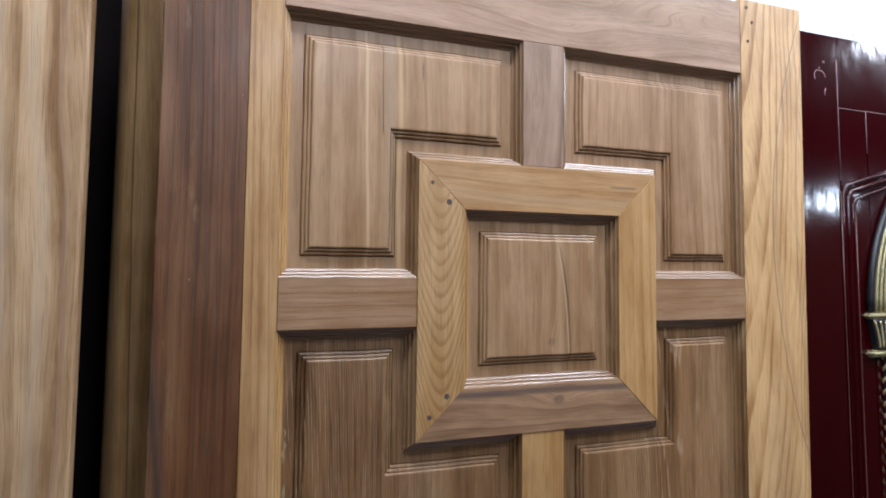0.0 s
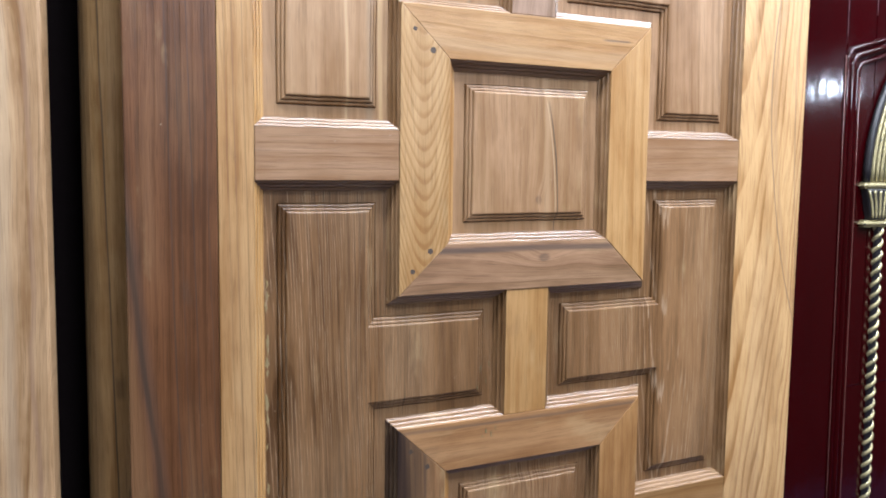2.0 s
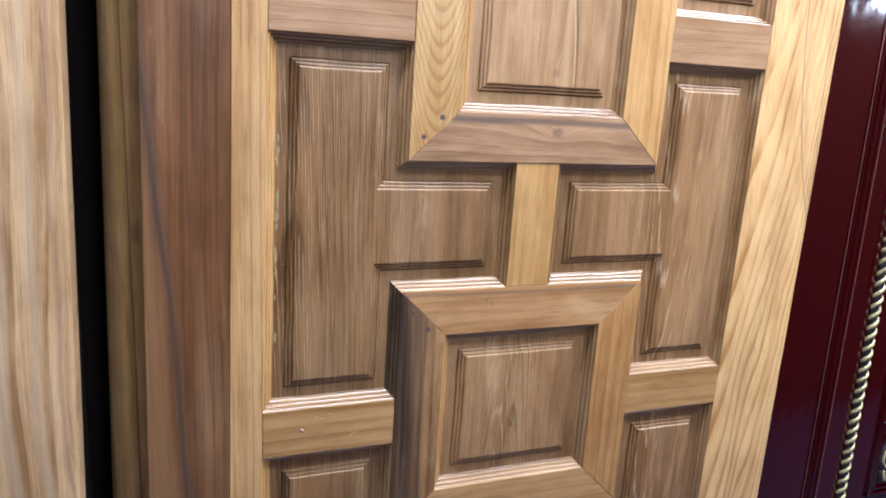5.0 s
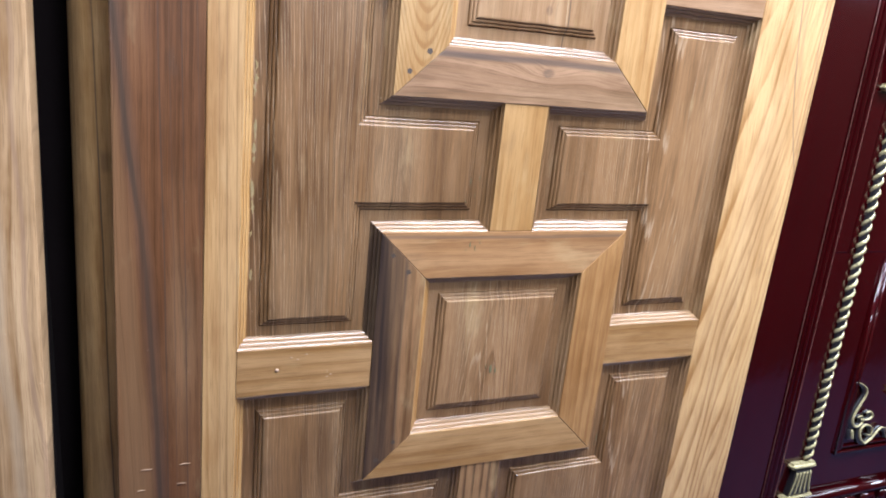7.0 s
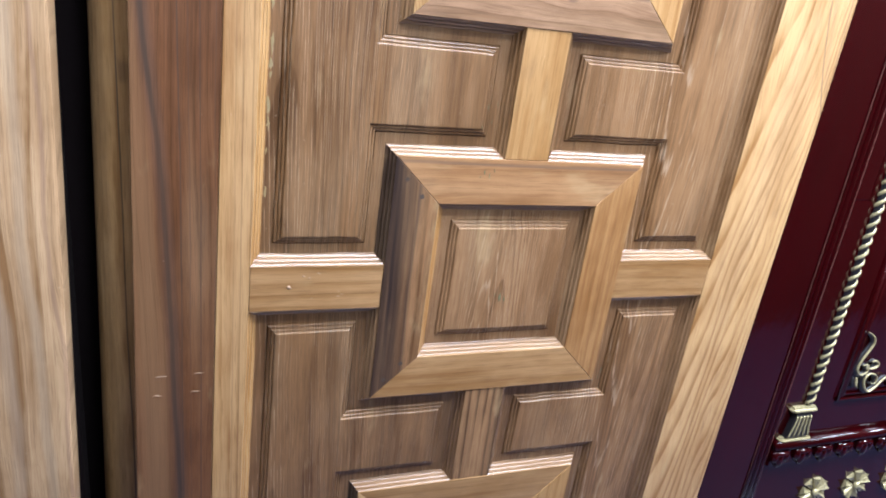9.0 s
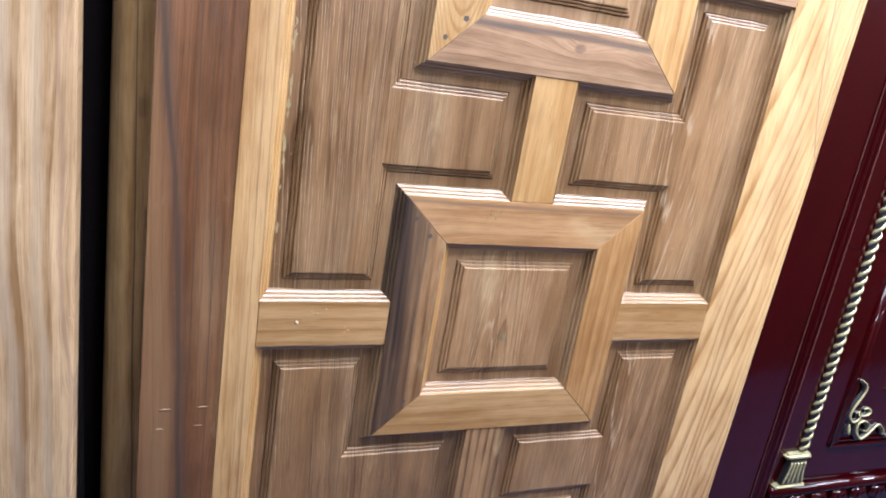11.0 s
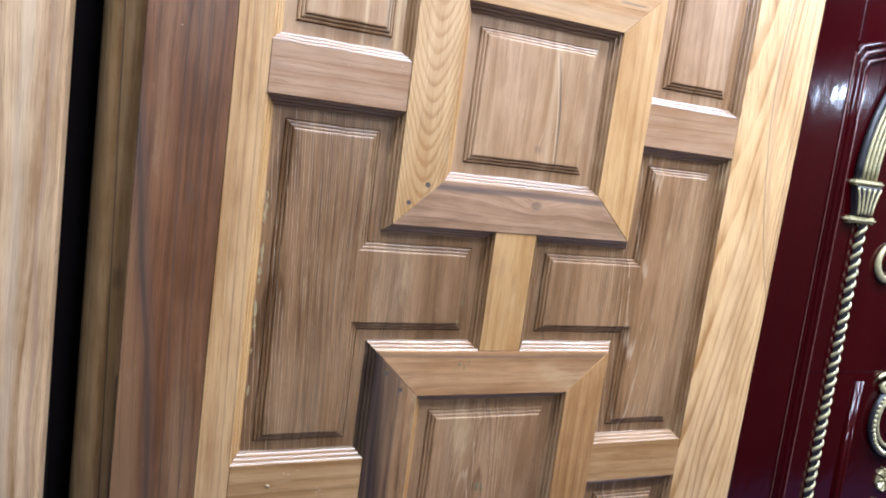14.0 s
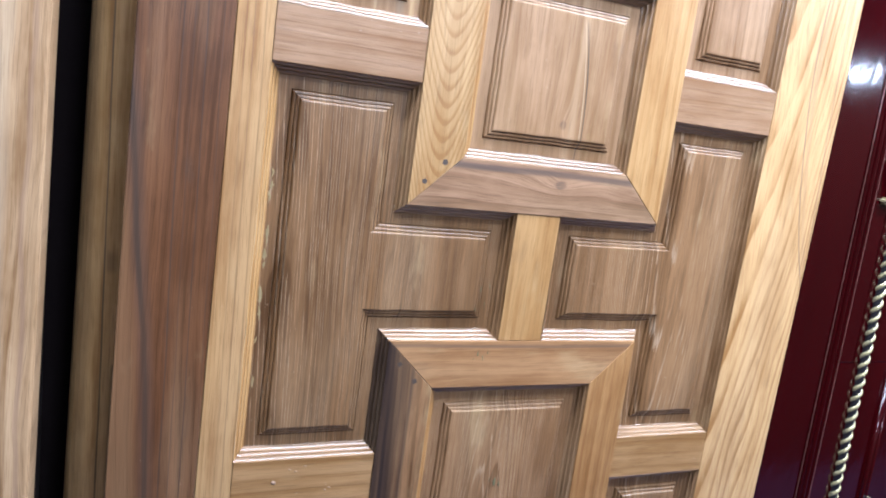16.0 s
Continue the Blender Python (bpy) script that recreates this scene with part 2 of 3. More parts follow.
board_x = wood("teak_frame_board_level", (0.46, 0.285, 0.135), (0.28, 0.155, 0.065), "x", rings=45, lines=0.35, fibre=0.3, wander=0.035,
               streaks=[(1.815, 0.0022, 0.004, 0.85, (0.07, 0.05, 0.04), 0.0, 0.5, 0.0, 0.495, 0.552), (1.79, 0.012, 0.02, 0.35, (0.34, 0.24, 0.14))])
board_dusk = wood("teak_knotty_board", (0.38, 0.235, 0.145), (0.16, 0.095, 0.06), "x", rings=42, lines=0.45, wander=0.045, knots=[(1.502, 0.403, 0.008)],
                  streaks=[(1.514, 0.007, 0.014, 0.8, (0.055, 0.04, 0.035))])
board_tan = wood("teak_tan_board_upright", (0.42, 0.238, 0.1), (0.22, 0.112, 0.043), rings=60, lines=0.5, fibre=0.35)
board_rust = wood("teak_rusty_board", (0.38, 0.212, 0.098), (0.19, 0.095, 0.042), "x", rings=50, lines=0.5, wander=0.04,
                  streaks=[(1.268, 0.004, 0.01, 0.6, (0.07, 0.05, 0.04))])
board_z = wood("teak_frame_board_upright", (0.5, 0.31, 0.135), (0.3, 0.165, 0.065), rings=60, lines=0.45, fibre=0.3)
board_dark = wood("teak_stained_board", (0.3, 0.172, 0.085), (0.12, 0.064, 0.033), rings=55, lines=0.7,
                  streaks=[(0.184, 0.046, 0.02, 1.0, (0.022, 0.013, 0.01)), (0.216, 0.004, 0.02, 0.7, (0.05, 0.03, 0.02))])
panel_pale = wood("teak_pale_panel", (0.4, 0.255, 0.145), (0.23, 0.135, 0.07), rings=30, lines=0.4, fibre=0.4,
                  streaks=[(0.14, 0.0016, 0.003, 0.95, (0.035, 0.026, 0.02), 0.0, 1.9, 0.0, 1.865, 2.0), (0.15, 0.009, 0.006, 0.45, (0.2, 0.15, 0.1)), (0.118, 0.003, 0.01, 0.45, (0.5, 0.36, 0.2)),
                           (0.165, 0.005, 0.012, 0.5, (0.46, 0.32, 0.16)), (0.198, 0.0022, 0.004, 0.8, (0.08, 0.05, 0.035), 0.0, 1.96, 0.0, 1.945, 1.98), (0.29, 0.004, 0.01, 0.4, (0.2, 0.17, 0.11))])
panel_stripe = wood("teak_striped_panel", (0.4, 0.25, 0.145), (0.2, 0.115, 0.06), rings=75, lines=0.6, fibre=0.4)
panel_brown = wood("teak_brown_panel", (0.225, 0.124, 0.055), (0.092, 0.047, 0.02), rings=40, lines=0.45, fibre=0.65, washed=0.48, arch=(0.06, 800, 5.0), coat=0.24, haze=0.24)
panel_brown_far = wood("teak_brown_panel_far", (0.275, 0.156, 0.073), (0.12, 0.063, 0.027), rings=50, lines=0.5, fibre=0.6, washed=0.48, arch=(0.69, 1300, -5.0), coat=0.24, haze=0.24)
panel_crack = wood("teak_cracked_panel", (0.39, 0.245, 0.14), (0.22, 0.13, 0.068), rings=45, lines=0.4, fibre=0.4,
                   streaks=[(0.429, 0.0016, 0.008, 0.95, (0.02, 0.016, 0.013), 0.0, 1.58, -0.75, 1.525, 1.73), (0.4255, 0.0013, 0.008, 0.5, (0.5, 0.38, 0.24), 0.0, 1.58, -0.75, 1.56, 1.73),
                            (0.412, 0.008, 0.014, 0.2, (0.47, 0.34, 0.2))], knots=[(0.397, 1.583, 0.0055)], coat=0.24, haze=0.24)
panel_mid = wood("teak_figured_panel", (0.33, 0.195, 0.1), (0.145, 0.078, 0.037), rings=12, arch=(0.372, 2600, 9.0), lines=0.7, fibre=0.55, washed=0.5, coat=0.24, haze=0.24)
# Level and upright mouldings: stained dark, with groove shade put into the colour.
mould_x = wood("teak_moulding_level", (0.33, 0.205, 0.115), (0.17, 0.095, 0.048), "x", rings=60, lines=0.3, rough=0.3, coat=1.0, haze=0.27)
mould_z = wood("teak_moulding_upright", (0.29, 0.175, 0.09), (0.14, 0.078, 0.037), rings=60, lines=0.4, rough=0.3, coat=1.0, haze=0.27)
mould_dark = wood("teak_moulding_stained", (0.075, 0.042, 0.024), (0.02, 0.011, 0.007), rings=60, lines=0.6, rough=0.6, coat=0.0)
mould_honey = wood("teak_moulding_honey", (0.56, 0.35, 0.15), (0.36, 0.2, 0.075), rings=70, lines=0.4, rough=0.3, coat=0.7, haze=0.27)
leaf_wood = wood("pale_weathered_teak", (0.6, 0.42, 0.255), (0.24, 0.145, 0.08), rings=26, lines=0.5, wander=0.05, fibre=0.35,
                 streaks=[(-0.262, 0.01, 0.05, 0.4, (0.36, 0.285, 0.2)), (-0.236, 0.004, 0.05, 0.6, (0.2, 0.12, 0.08)), (-0.3, 0.012, 0.05, 0.4, (0.34, 0.27, 0.2))])
back_wood = wood("greenish_sapwood", (0.5, 0.325, 0.155), (0.25, 0.148, 0.066), rings=30, lines=0.5, wander=0.03,
                 streaks=[(-0.169, 0.0016, 0.008, 0.9, (0.035, 0.025, 0.018)), (-0.161, 0.01, 0.012, 0.45, (0.08, 0.045, 0.025), 0.0, 1.35, 0.0, 1.328, 1.366), (-0.155, 0.0045, 0.01, 0.6, (0.05, 0.042, 0.03), 0.0, 1.0, 0.0, 0.6, 1.22), (-0.19, 0.012, 0.02, 0.4, (0.1, 0.06, 0.03))])
peg_wood = plain("dark_peg", (0.05, 0.034, 0.024), 0.8, grain=400)
maroon = lacquer("maroon_lacquer", (0.019, 0.0003, 0.0009))
black_paint = plain("black_patina", (0.012, 0.011, 0.013), 0.35, grain=90)


def gilding(name):
    n = Nodes(name)
    x, y, z = n.place()
    p = n.xyz(x, y, z)
    worn = n.noise(p, 4.0, 0.65, 95.0)
    speck = n.noise(p, 3.0, 0.6, 420.0)
    patina = n.math("MULTIPLY_ADD", speck, 0.4, n.math("MULTIPLY", worn, 0.8))
    bare = n.step(patina, 0.62, 0.78)
    n.put(n.bsdf.inputs["Base Color"], n.mix(bare, (0.37, 0.32, 0.17), (0.02, 0.018, 0.018)))
    n.put(n.bsdf.inputs["Roughness"], n.math("MULTIPLY_ADD", bare, 0.25, 0.27))
    n.put(n.bsdf.inputs["Metallic"], n.math("MULTIPLY_ADD", bare, -0.3, 0.35))
    n.bump(patina, 0.0016, 0.6)
    return n.mat


gold_paint = gilding("antique_gilding")
dark_paint = plain("brown_wall_paint", (0.048, 0.03, 0.018), 0.7, grain=40, vary=0.1)
# Near-black and dull, so the gap behind the doors stays in shade.
gap_shade = plain("gap_shade_black", (0.005, 0.003, 0.003), 0.95, grain=60)
gap_shade.node_tree.nodes["Principled BSDF"].inputs["Specular IOR Level"].default_value = 0.08
wall_paint = plain("white_wall_paint", (0.82, 0.82, 0.8), 0.85, grain=40, vary=0.03)
ceiling_paint = plain("grey_ceiling", (0.12, 0.12, 0.12), 0.9, grain=30, vary=0.03)
floor_tile = plain("grey_floor_tile", (0.05, 0.054, 0.115), 0.3, grain=12, vary=0.08, relief=0.0001)


# ---- mesh helpers ----
def part(name, bm, material, parent=None, label=""):
    """Link a bmesh as one mesh object, under a thing or a part."""
    bmesh.ops.recalc_face_normals(bm, faces=bm.faces)
    me = bpy.data.meshes.new(name)
    bm.to_mesh(me)
    bm.free()
    me.materials.append(material)
    ob = new(name, me)
    if parent is not None:
        bpy.context.view_layer.update()
        ob.parent = parent
        ob.matrix_parent_inverse = parent.matrix_world.inverted()
    return tagged(ob, label) if label else ob


def thing(name, at, label, category, group=""):
    ob = new(name)
    ob.location = at
    ob.empty_display_size = 0.1
    bpy.context.view_layer.update()
    return tagged(ob, label, category, group)


def lean(bm, rate, level):
    """Racks a mesh sideways by rate metres for each metre of height over level."""
    for v in bm.verts:
        v.co.x += rate * (v.co.z - level)
    return bm


def worked(bm):
    """The slight unevenness of hand-worked edges, then the rack of the door."""
    for v in bm.verts:
        a = noise.noise(v.co * 26.0)
        b = noise.noise(v.co * 31.0 + Vector((9.0, 4.0, 2.0)))
        v.co.x += 0.0009 * a
        v.co.z += 0.0009 * b
    return lean(bm, *RACK)


def prism(outline, front, back, edge=0.0012, seg=2):
    """A board with the given outline in x, z, between two depths, its long edges softened."""
    bm = bmesh.new()
    a = [bm.verts.new((x, front, z)) for x, z in outline]
    b = [bm.verts.new((x, back, z)) for x, z in outline]
    bm.faces.new(a), bm.faces.new(b[::-1])
    k = len(outline)
    for i in range(k):
        bm.faces.new((a[i], a[(i + 1) % k], b[(i + 1) % k], b[i]))
    bmesh.ops.recalc_face_normals(bm, faces=bm.faces)
    if edge:
        bmesh.ops.bevel(bm, geom=[e for e in bm.edges if all(abs(v.co.y - front) < 1e-6 for v in e.verts)], offset=edge, segments=seg, affect="EDGES", profile=0.5 if seg > 2 else 0.6)
    return bm


def slab(x0, x1, z0, z1, front=0.0, back=0.04, edge=0.0012, seg=2):
    return prism([(x0, z0), (x1, z0), (x1, z1), (x0, z1)], front, back, edge, seg)


def inset(outline, d):
    """A counter-clockwise outline of level and upright sides, moved inward by d."""
    k, out = len(outline), []
    for i in range(k):
        (px, pz), (x, z), (nx, nz) = outline[i - 1], outline[i], outline[(i + 1) % k]
        shift = [0.0, 0.0]
        for ax, az, bx, bz in ((px, pz, x, z), (x, z, nx, nz)):
            if abs(bx - ax) > abs(bz - az):
                shift[1] = d if bx > ax else -d
            else:
                shift[0] = -d if bz > az else d
        out.append((x + shift[0], z + shift[1]))
    return out


def tube(points, radius, segments=8, squash=1.0):
    """A round bar through points; the radius may follow the way along it."""
    bm = bmesh.new()
    rings = []
    pts = [Vector(p) for p in points]
    for i, p in enumerate(pts):
        way = (pts[min(i + 1, len(pts) - 1)] - pts[max(i - 1, 0)]).normalized()
        side = way.cross(Vector((0, 1, 0)))
        side = side.normalized() if side.length > 1e-6 else Vector((1, 0, 0))
        up = side.cross(way)
        r = radius(i / (len(pts) - 1)) if callable(radius) else radius
        rings.append([bm.verts.new(p + r * (math.cos(a) * side + squash * math.sin(a) * up)) for a in (2 * math.pi * j / segments for j in range(segments))])
    for a, b in zip(rings, rings[1:]):
        for j in range(segments):
            bm.faces.new((a[j], a[(j + 1) % segments], b[(j + 1) % segments], b[j]))
    bm.faces.new(rings[0][::-1]), bm.faces.new(rings[-1])
    for f in bm.faces:
        f.smooth = True
    return bm


STICK = []
for bead in range(3):
    o, d = 0.0043 * bead, 0.0053 * bead
    STICK += [(o, d), (o + 0.0003, d + 0.0016), (o + 0.001, d + 0.0029), (o + 0.0021, d + 0.0038), (o + 0.0033, d + 0.0043), (o + 0.0037, d + 0.0061), (o + 0.0042, d + 0.0056)]
STICK.append((0.0131, 0.0165))
FIELD = 0.0165
RAISE = [(0.0282, FIELD), (0.0288, FIELD + 0.0016)]
for bead in range(3):
    o, d = 0.0294 + 0.0045 * bead, FIELD - 0.0029 * bead
    RAISE += [(o, d), (o + 0.0004, d - 0.0018), (o + 0.001, d - 0.0026), (o + 0.002, d - 0.0031), (o + 0.0036, d - 0.0033), (o + 0.0041, d - 0.0021)]
RAISE[-1] = (0.0428, 0.0074)
RACK = (0.018, 1.64)


def stick_side(outline, i, material, parent):
    """The moulded edge along side i of an opening, mitred at both ends."""
    bm = bmesh.new()
    k, rows = len(outline), []
    parts = max(1, round(math.dist(outline[i], outline[(i + 1) % k]) / 0.014))
    for d, y in STICK + [(0.0131, 0.024), (0.0, 0.024)]:
        ring = inset(outline, d)
        (ax, az), (bx, bz) = ring[i], ring[(i + 1) % k]
        rows.append([bm.verts.new((ax + (bx - ax) * j / parts, y, az + (bz - az) * j / parts)) for j in range(parts + 1)])
    for a, b in zip(rows, rows[1:] + rows[:1]):
        for j in range(parts):
            bm.faces.new((a[j], a[j + 1], b[j + 1], b[j]))
    bm.faces.new([r[0] for r in rows]), bm.faces.new([r[-1] for r in rows][::-1])
    return part("moulding", worked(bm), material, parent)


def raised_panel(outline, material, parent, label=""):
    """A panel whose middle stands up from its sunk field behind a moulded edge."""
    bm = bmesh.new()
    corners = len(outline)
    counts = [max(1, round(math.dist(outline[i], outline[(i + 1) % corners]) / 0.014)) for i in range(corners)]
    k = sum(counts)
    rings = []
    for d, y in [(0.004, 0.032), (0.004, FIELD)] + RAISE:
        ring, row = inset(outline, d), []
        for i, m in enumerate(counts):
            (ax, az), (bx, bz) = ring[i], ring[(i + 1) % corners]
            row += [bm.verts.new((ax + (bx - ax) * j / m, y, az + (bz - az) * j / m)) for j in range(m)]
        rings.append(row)
    for a, b in zip(rings, rings[1:]):
        for i in range(k):
            bm.faces.new((a[i], a[(i + 1) % k], b[(i + 1) % k], b[i]))
    bm.normal_update()
    cap = bm.faces.new(rings[-1])
    back = bm.faces.new(rings[0][::-1])
    bm.normal_update()
    bmesh.ops.triangulate(bm, faces=[cap, back], ngon_method="EAR_CLIP")
    return part("panel", worked(bm), material, parent, label)


def opening(outline, panel_mat, parent, darks=(), label="", honey=()):
    raised_panel(outline, panel_mat, parent, label)
    for i in range(len(outline)):
        (ax, az), (bx, bz) = outline[i], outline[(i + 1) % len(outline)]
        level = abs(bx - ax) > abs(bz - az)
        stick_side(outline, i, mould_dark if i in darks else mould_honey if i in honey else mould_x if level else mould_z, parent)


# ---- the carved teak door ----
X1, TOP, BASE = 0.765, 2.025, 0.14
RAILS = [(1.61, 1.676), (1.048, 1.115), (0.488, 0.555)]
SQ_X, SQ_W, SQ_H, IN_W, IN_H = 0.383, 0.198, 0.191, 0.1285, 0.1235
SQUARES = [1.648, 1.084, 0.523]
MUN = (0.3455, 0.4145)
DOOR_TOP, DOOR_FOOT = 2.152, 0.012

door = thing("carved_door_leaf", (0.38, 0.02, 0.0), "carved teak door leaf with raised square panels, unvarnished, standing upright", "door")


def board(name, x0, x1, z0, z1, mat, front=0.0, label="", parent=None):
    return part(name, lean(slab(x0, x1, z0, z1, front), *RACK), mat, parent or door, label)


left_stile = board("stile", -0.143, -0.0425, DOOR_FOOT, DOOR_TOP, stile_red, 0.0004, "reddish brown stile board with dark mineral streak")
board("glued_strip", -0.042, 0.0, DOOR_FOOT, DOOR_TOP, stile_honey, 0.0, "pale honey strip glued to the stile", left_stile)
board("stile", X1, 0.905, DOOR_FOOT, DOOR_TOP + 0.004, stile_pale, 0.0, "pale honey stile with long dark grain lines")
board("top_rail", 0.0004, X1 - 0.0004, TOP, DOOR_TOP - 0.002, rail_top, 0.0008)
board("bottom_rail", 0.0004, X1 - 0.0004, DOOR_FOOT, BASE, rail_honey, 0.0005)
for (z0, z1), mats in zip(RAILS, ((rail_grey, rail_grey), (rail_honey, rail_honey), (rail_honey, rail_grey))):
    board("mid_rail", 0.0004, SQ_X - SQ_W - 0.0003, z0, z1, mats[0], 0.0002)
    board("mid_rail", SQ_X + SQ_W + 0.0003, X1 - 0.0004, z0, z1, mats[1], 0.0003)
levels = [TOP, *(v for c in SQUARES for v in (c + SQ_H, c - SQ_H)), BASE]
for i, mat in enumerate((post_grey, post_honey, post_brown, post_brown)):
    board("muntin", MUN[0], MUN[1], levels[2 * i + 1] + 0.0003, levels[2 * i] - 0.0003, mat, 0.0006)


def peg(x, z, parent, r=0.0036):
    bm = bmesh.new()
    bmesh.ops.create_cone(bm, cap_ends=True, segments=random.choice((4, 5, 6)), radius1=r * 1.1, radius2=r, depth=0.004, matrix=pose(x, 0.0009, z, 90, random.uniform(0, 90), 0))
    return part("peg", lean(bm, *RACK), peg_wood, parent, "dark round wooden peg")


def square_frame(c, top_mat, bottom_mat, left_mat, right_mat):
    """Four mitred boards round a sunk square panel."""
    ox0, ox1, oz0, oz1 = SQ_X - SQ_W, SQ_X + SQ_W, c - SQ_H, c + SQ_H
    ix0, ix1, iz0, iz1 = SQ_X - IN_W, SQ_X + IN_W, c - IN_H, c + IN_H
    e = 0.0002
    sides = ((top_mat, [(ox0 + e, oz1), (ix0 + e, iz1), (ix1 - e, iz1), (ox1 - e, oz1)]),
             (bottom_mat, [(ox0 + e, oz0), (ox1 - e, oz0), (ix1 - e, iz0), (ix0 + e, iz0)]),
             (left_mat, [(ox0, oz0 + e), (ix0, iz0 + e), (ix0, iz1 - e), (ox0, oz1 - e)]),
             (right_mat, [(ox1, oz0 + e), (ox1, oz1 - e), (ix1, iz1 - e), (ix1, iz0 + e)]))
    made = []
    for k, (mat, outline) in enumerate(sides):
        made.append(part("frame_board", lean(prism(outline, -0.0006 - 0.0002 * k, 0.04, 0.0008), *RACK), mat, door))
    for sx, side in ((-1, made[2]), (1, made[3])):
        for sz in (-1, 1):
            for px, pz in ((0.181, 0.16), (0.154, 0.134)):
                jx, jz = random.uniform(-0.003, 0.003), random.uniform(-0.002, 0.002)
                peg(SQ_X + sx * px + jx, c + sz * pz + jz, side, random.uniform(0.0034, 0.0046))


square_frame(SQUARES[0], board_x, board_dusk, arch_board, board_z)
square_frame(SQUARES[1], board_rust, rail_honey, board_dark, board_tan)
square_frame(SQUARES[2], rail_honey, board_x, board_z, board_z)

for c, mat, label in zip(SQUARES, (panel_crack, panel_mid, panel_mid), ("square raised panel with a dark vertical crack", "square raised panel with arched grain", "square raised panel")):
    a, b = SQ_X - IN_W, SQ_X + IN_W
    opening([(a, c - IN_H), (b, c - IN_H), (b, c + IN_H), (a, c + IN_H)], mat, door, label=label, honey=(3,))

SX0, SX1 = SQ_X - SQ_W, SQ_X + SQ_W
c1, c2, c3 = SQUARES
# corner openings beside the first square
opening([(0, RAILS[0][1]), (SX0, RAILS[0][1]), (SX0, c1 + SQ_H), (MUN[0], c1 + SQ_H), (MUN[0], TOP), (0, TOP)], panel_pale, door, label="angled raised panel of pale brown teak", honey=(5,))
opening([(SX1, RAILS[0][1]), (X1, RAILS[0][1]), (X1, TOP), (MUN[1], TOP), (MUN[1], c1 + SQ_H), (SX1, c1 + SQ_H)], panel_stripe, door, label="angled raised panel with striped grain")
# openings between squares
for upper, lower, (_, lo), (hi, _) in ((c1, c2, RAILS[1], RAILS[0]), (c2, c3, RAILS[2], RAILS[1])):
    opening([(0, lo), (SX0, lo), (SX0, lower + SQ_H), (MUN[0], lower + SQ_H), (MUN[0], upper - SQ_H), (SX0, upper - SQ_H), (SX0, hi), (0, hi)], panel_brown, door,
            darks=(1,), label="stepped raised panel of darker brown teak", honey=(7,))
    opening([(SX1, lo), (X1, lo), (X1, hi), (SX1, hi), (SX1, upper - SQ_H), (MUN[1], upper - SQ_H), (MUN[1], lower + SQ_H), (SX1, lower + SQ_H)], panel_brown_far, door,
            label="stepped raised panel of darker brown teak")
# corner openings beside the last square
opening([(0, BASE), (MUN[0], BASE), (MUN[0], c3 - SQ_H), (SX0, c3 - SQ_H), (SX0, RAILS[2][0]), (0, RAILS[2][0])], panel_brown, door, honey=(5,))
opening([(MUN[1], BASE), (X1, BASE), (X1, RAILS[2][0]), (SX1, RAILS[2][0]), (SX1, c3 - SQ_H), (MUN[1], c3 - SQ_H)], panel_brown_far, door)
# pegs of the tenons in the pale stile
for px, pz in ((0.779, 2.142), (0.791, 2.117), (0.781, 2.083)):
    peg(px, pz, bpy.data.objects["stile.001"], 0.003)

pale_mark = plain("pale_wood_scar", (0.27, 0.175, 0.11), 0.7, grain=500)
green_mark = plain("greenish_filler", (0.16, 0.15, 0.085), 0.8, grain=300, vary=0.5)


def scar(x0, z0, x1, z1, mat, parent, r=0.0007, name="scratch"):
    pts = [(x0 + (x1 - x0) * f, -0.0002, z0 + (z1 - z0) * f + 0.0006 * math.sin(5 * f)) for f in (0, 0.25, 0.5, 0.75, 1)]
    return part(name, lean(tube(pts, lambda f: r * (0.4 + math.sin(math.pi * f)), 6, 0.5), *RACK), mat, parent)


for sx, sz, length in ((-0.118, 0.955, 0.015), (-0.122, 0.925, 0.011), (-0.07, 0.957, 0.014), (-0.073, 0.928, 0.012)):
    scar(sx, sz, sx + length, sz + 0.0015, pale_mark, left_stile)
rail_left = bpy.data.objects["mid_rail.002"]
scar(0.05, 1.0835, 0.056, 1.0835, pale_mark, rail_left, 0.0019, "filler_spot")
for sx, sz in ((0.07, 1.1), (0.078, 1.097), (0.12, 1.068), (0.125, 1.071), (0.09, 1.104)):
    scar(sx, sz, sx + 0.004, sz + 0.001, pale_mark, rail_left, 0.0006, "filler_spot")

def flake(x, z, size, mat, parent, y):
    """A small uneven crust of old filler on the wood."""
    bm = bmesh.new()
    rim = []
    for i in range(11):
        a = 2 * math.pi * i / 11
        r = size * random.uniform(0.3, 1.3)
        rim.append((x + 0.45 * r * math.cos(a), z + 1.7 * r * math.sin(a)))
    top = bm.verts.new((x, y - 0.0005, z))
    low = [bm.verts.new((px, y + 0.0002, pz)) for px, pz in rim]
    mid = [bm.verts.new((x + 0.7 * (px - x), y - 0.0004, z + 0.7 * (pz - z))) for px, pz in rim]
    for i in range(11):
        k = (i + 1) % 11
        bm.faces.new((low[i], low[k], mid[k], mid[i])), bm.faces.new((mid[i], mid[k], top))
    return part("filler_crust", bm, mat, parent)


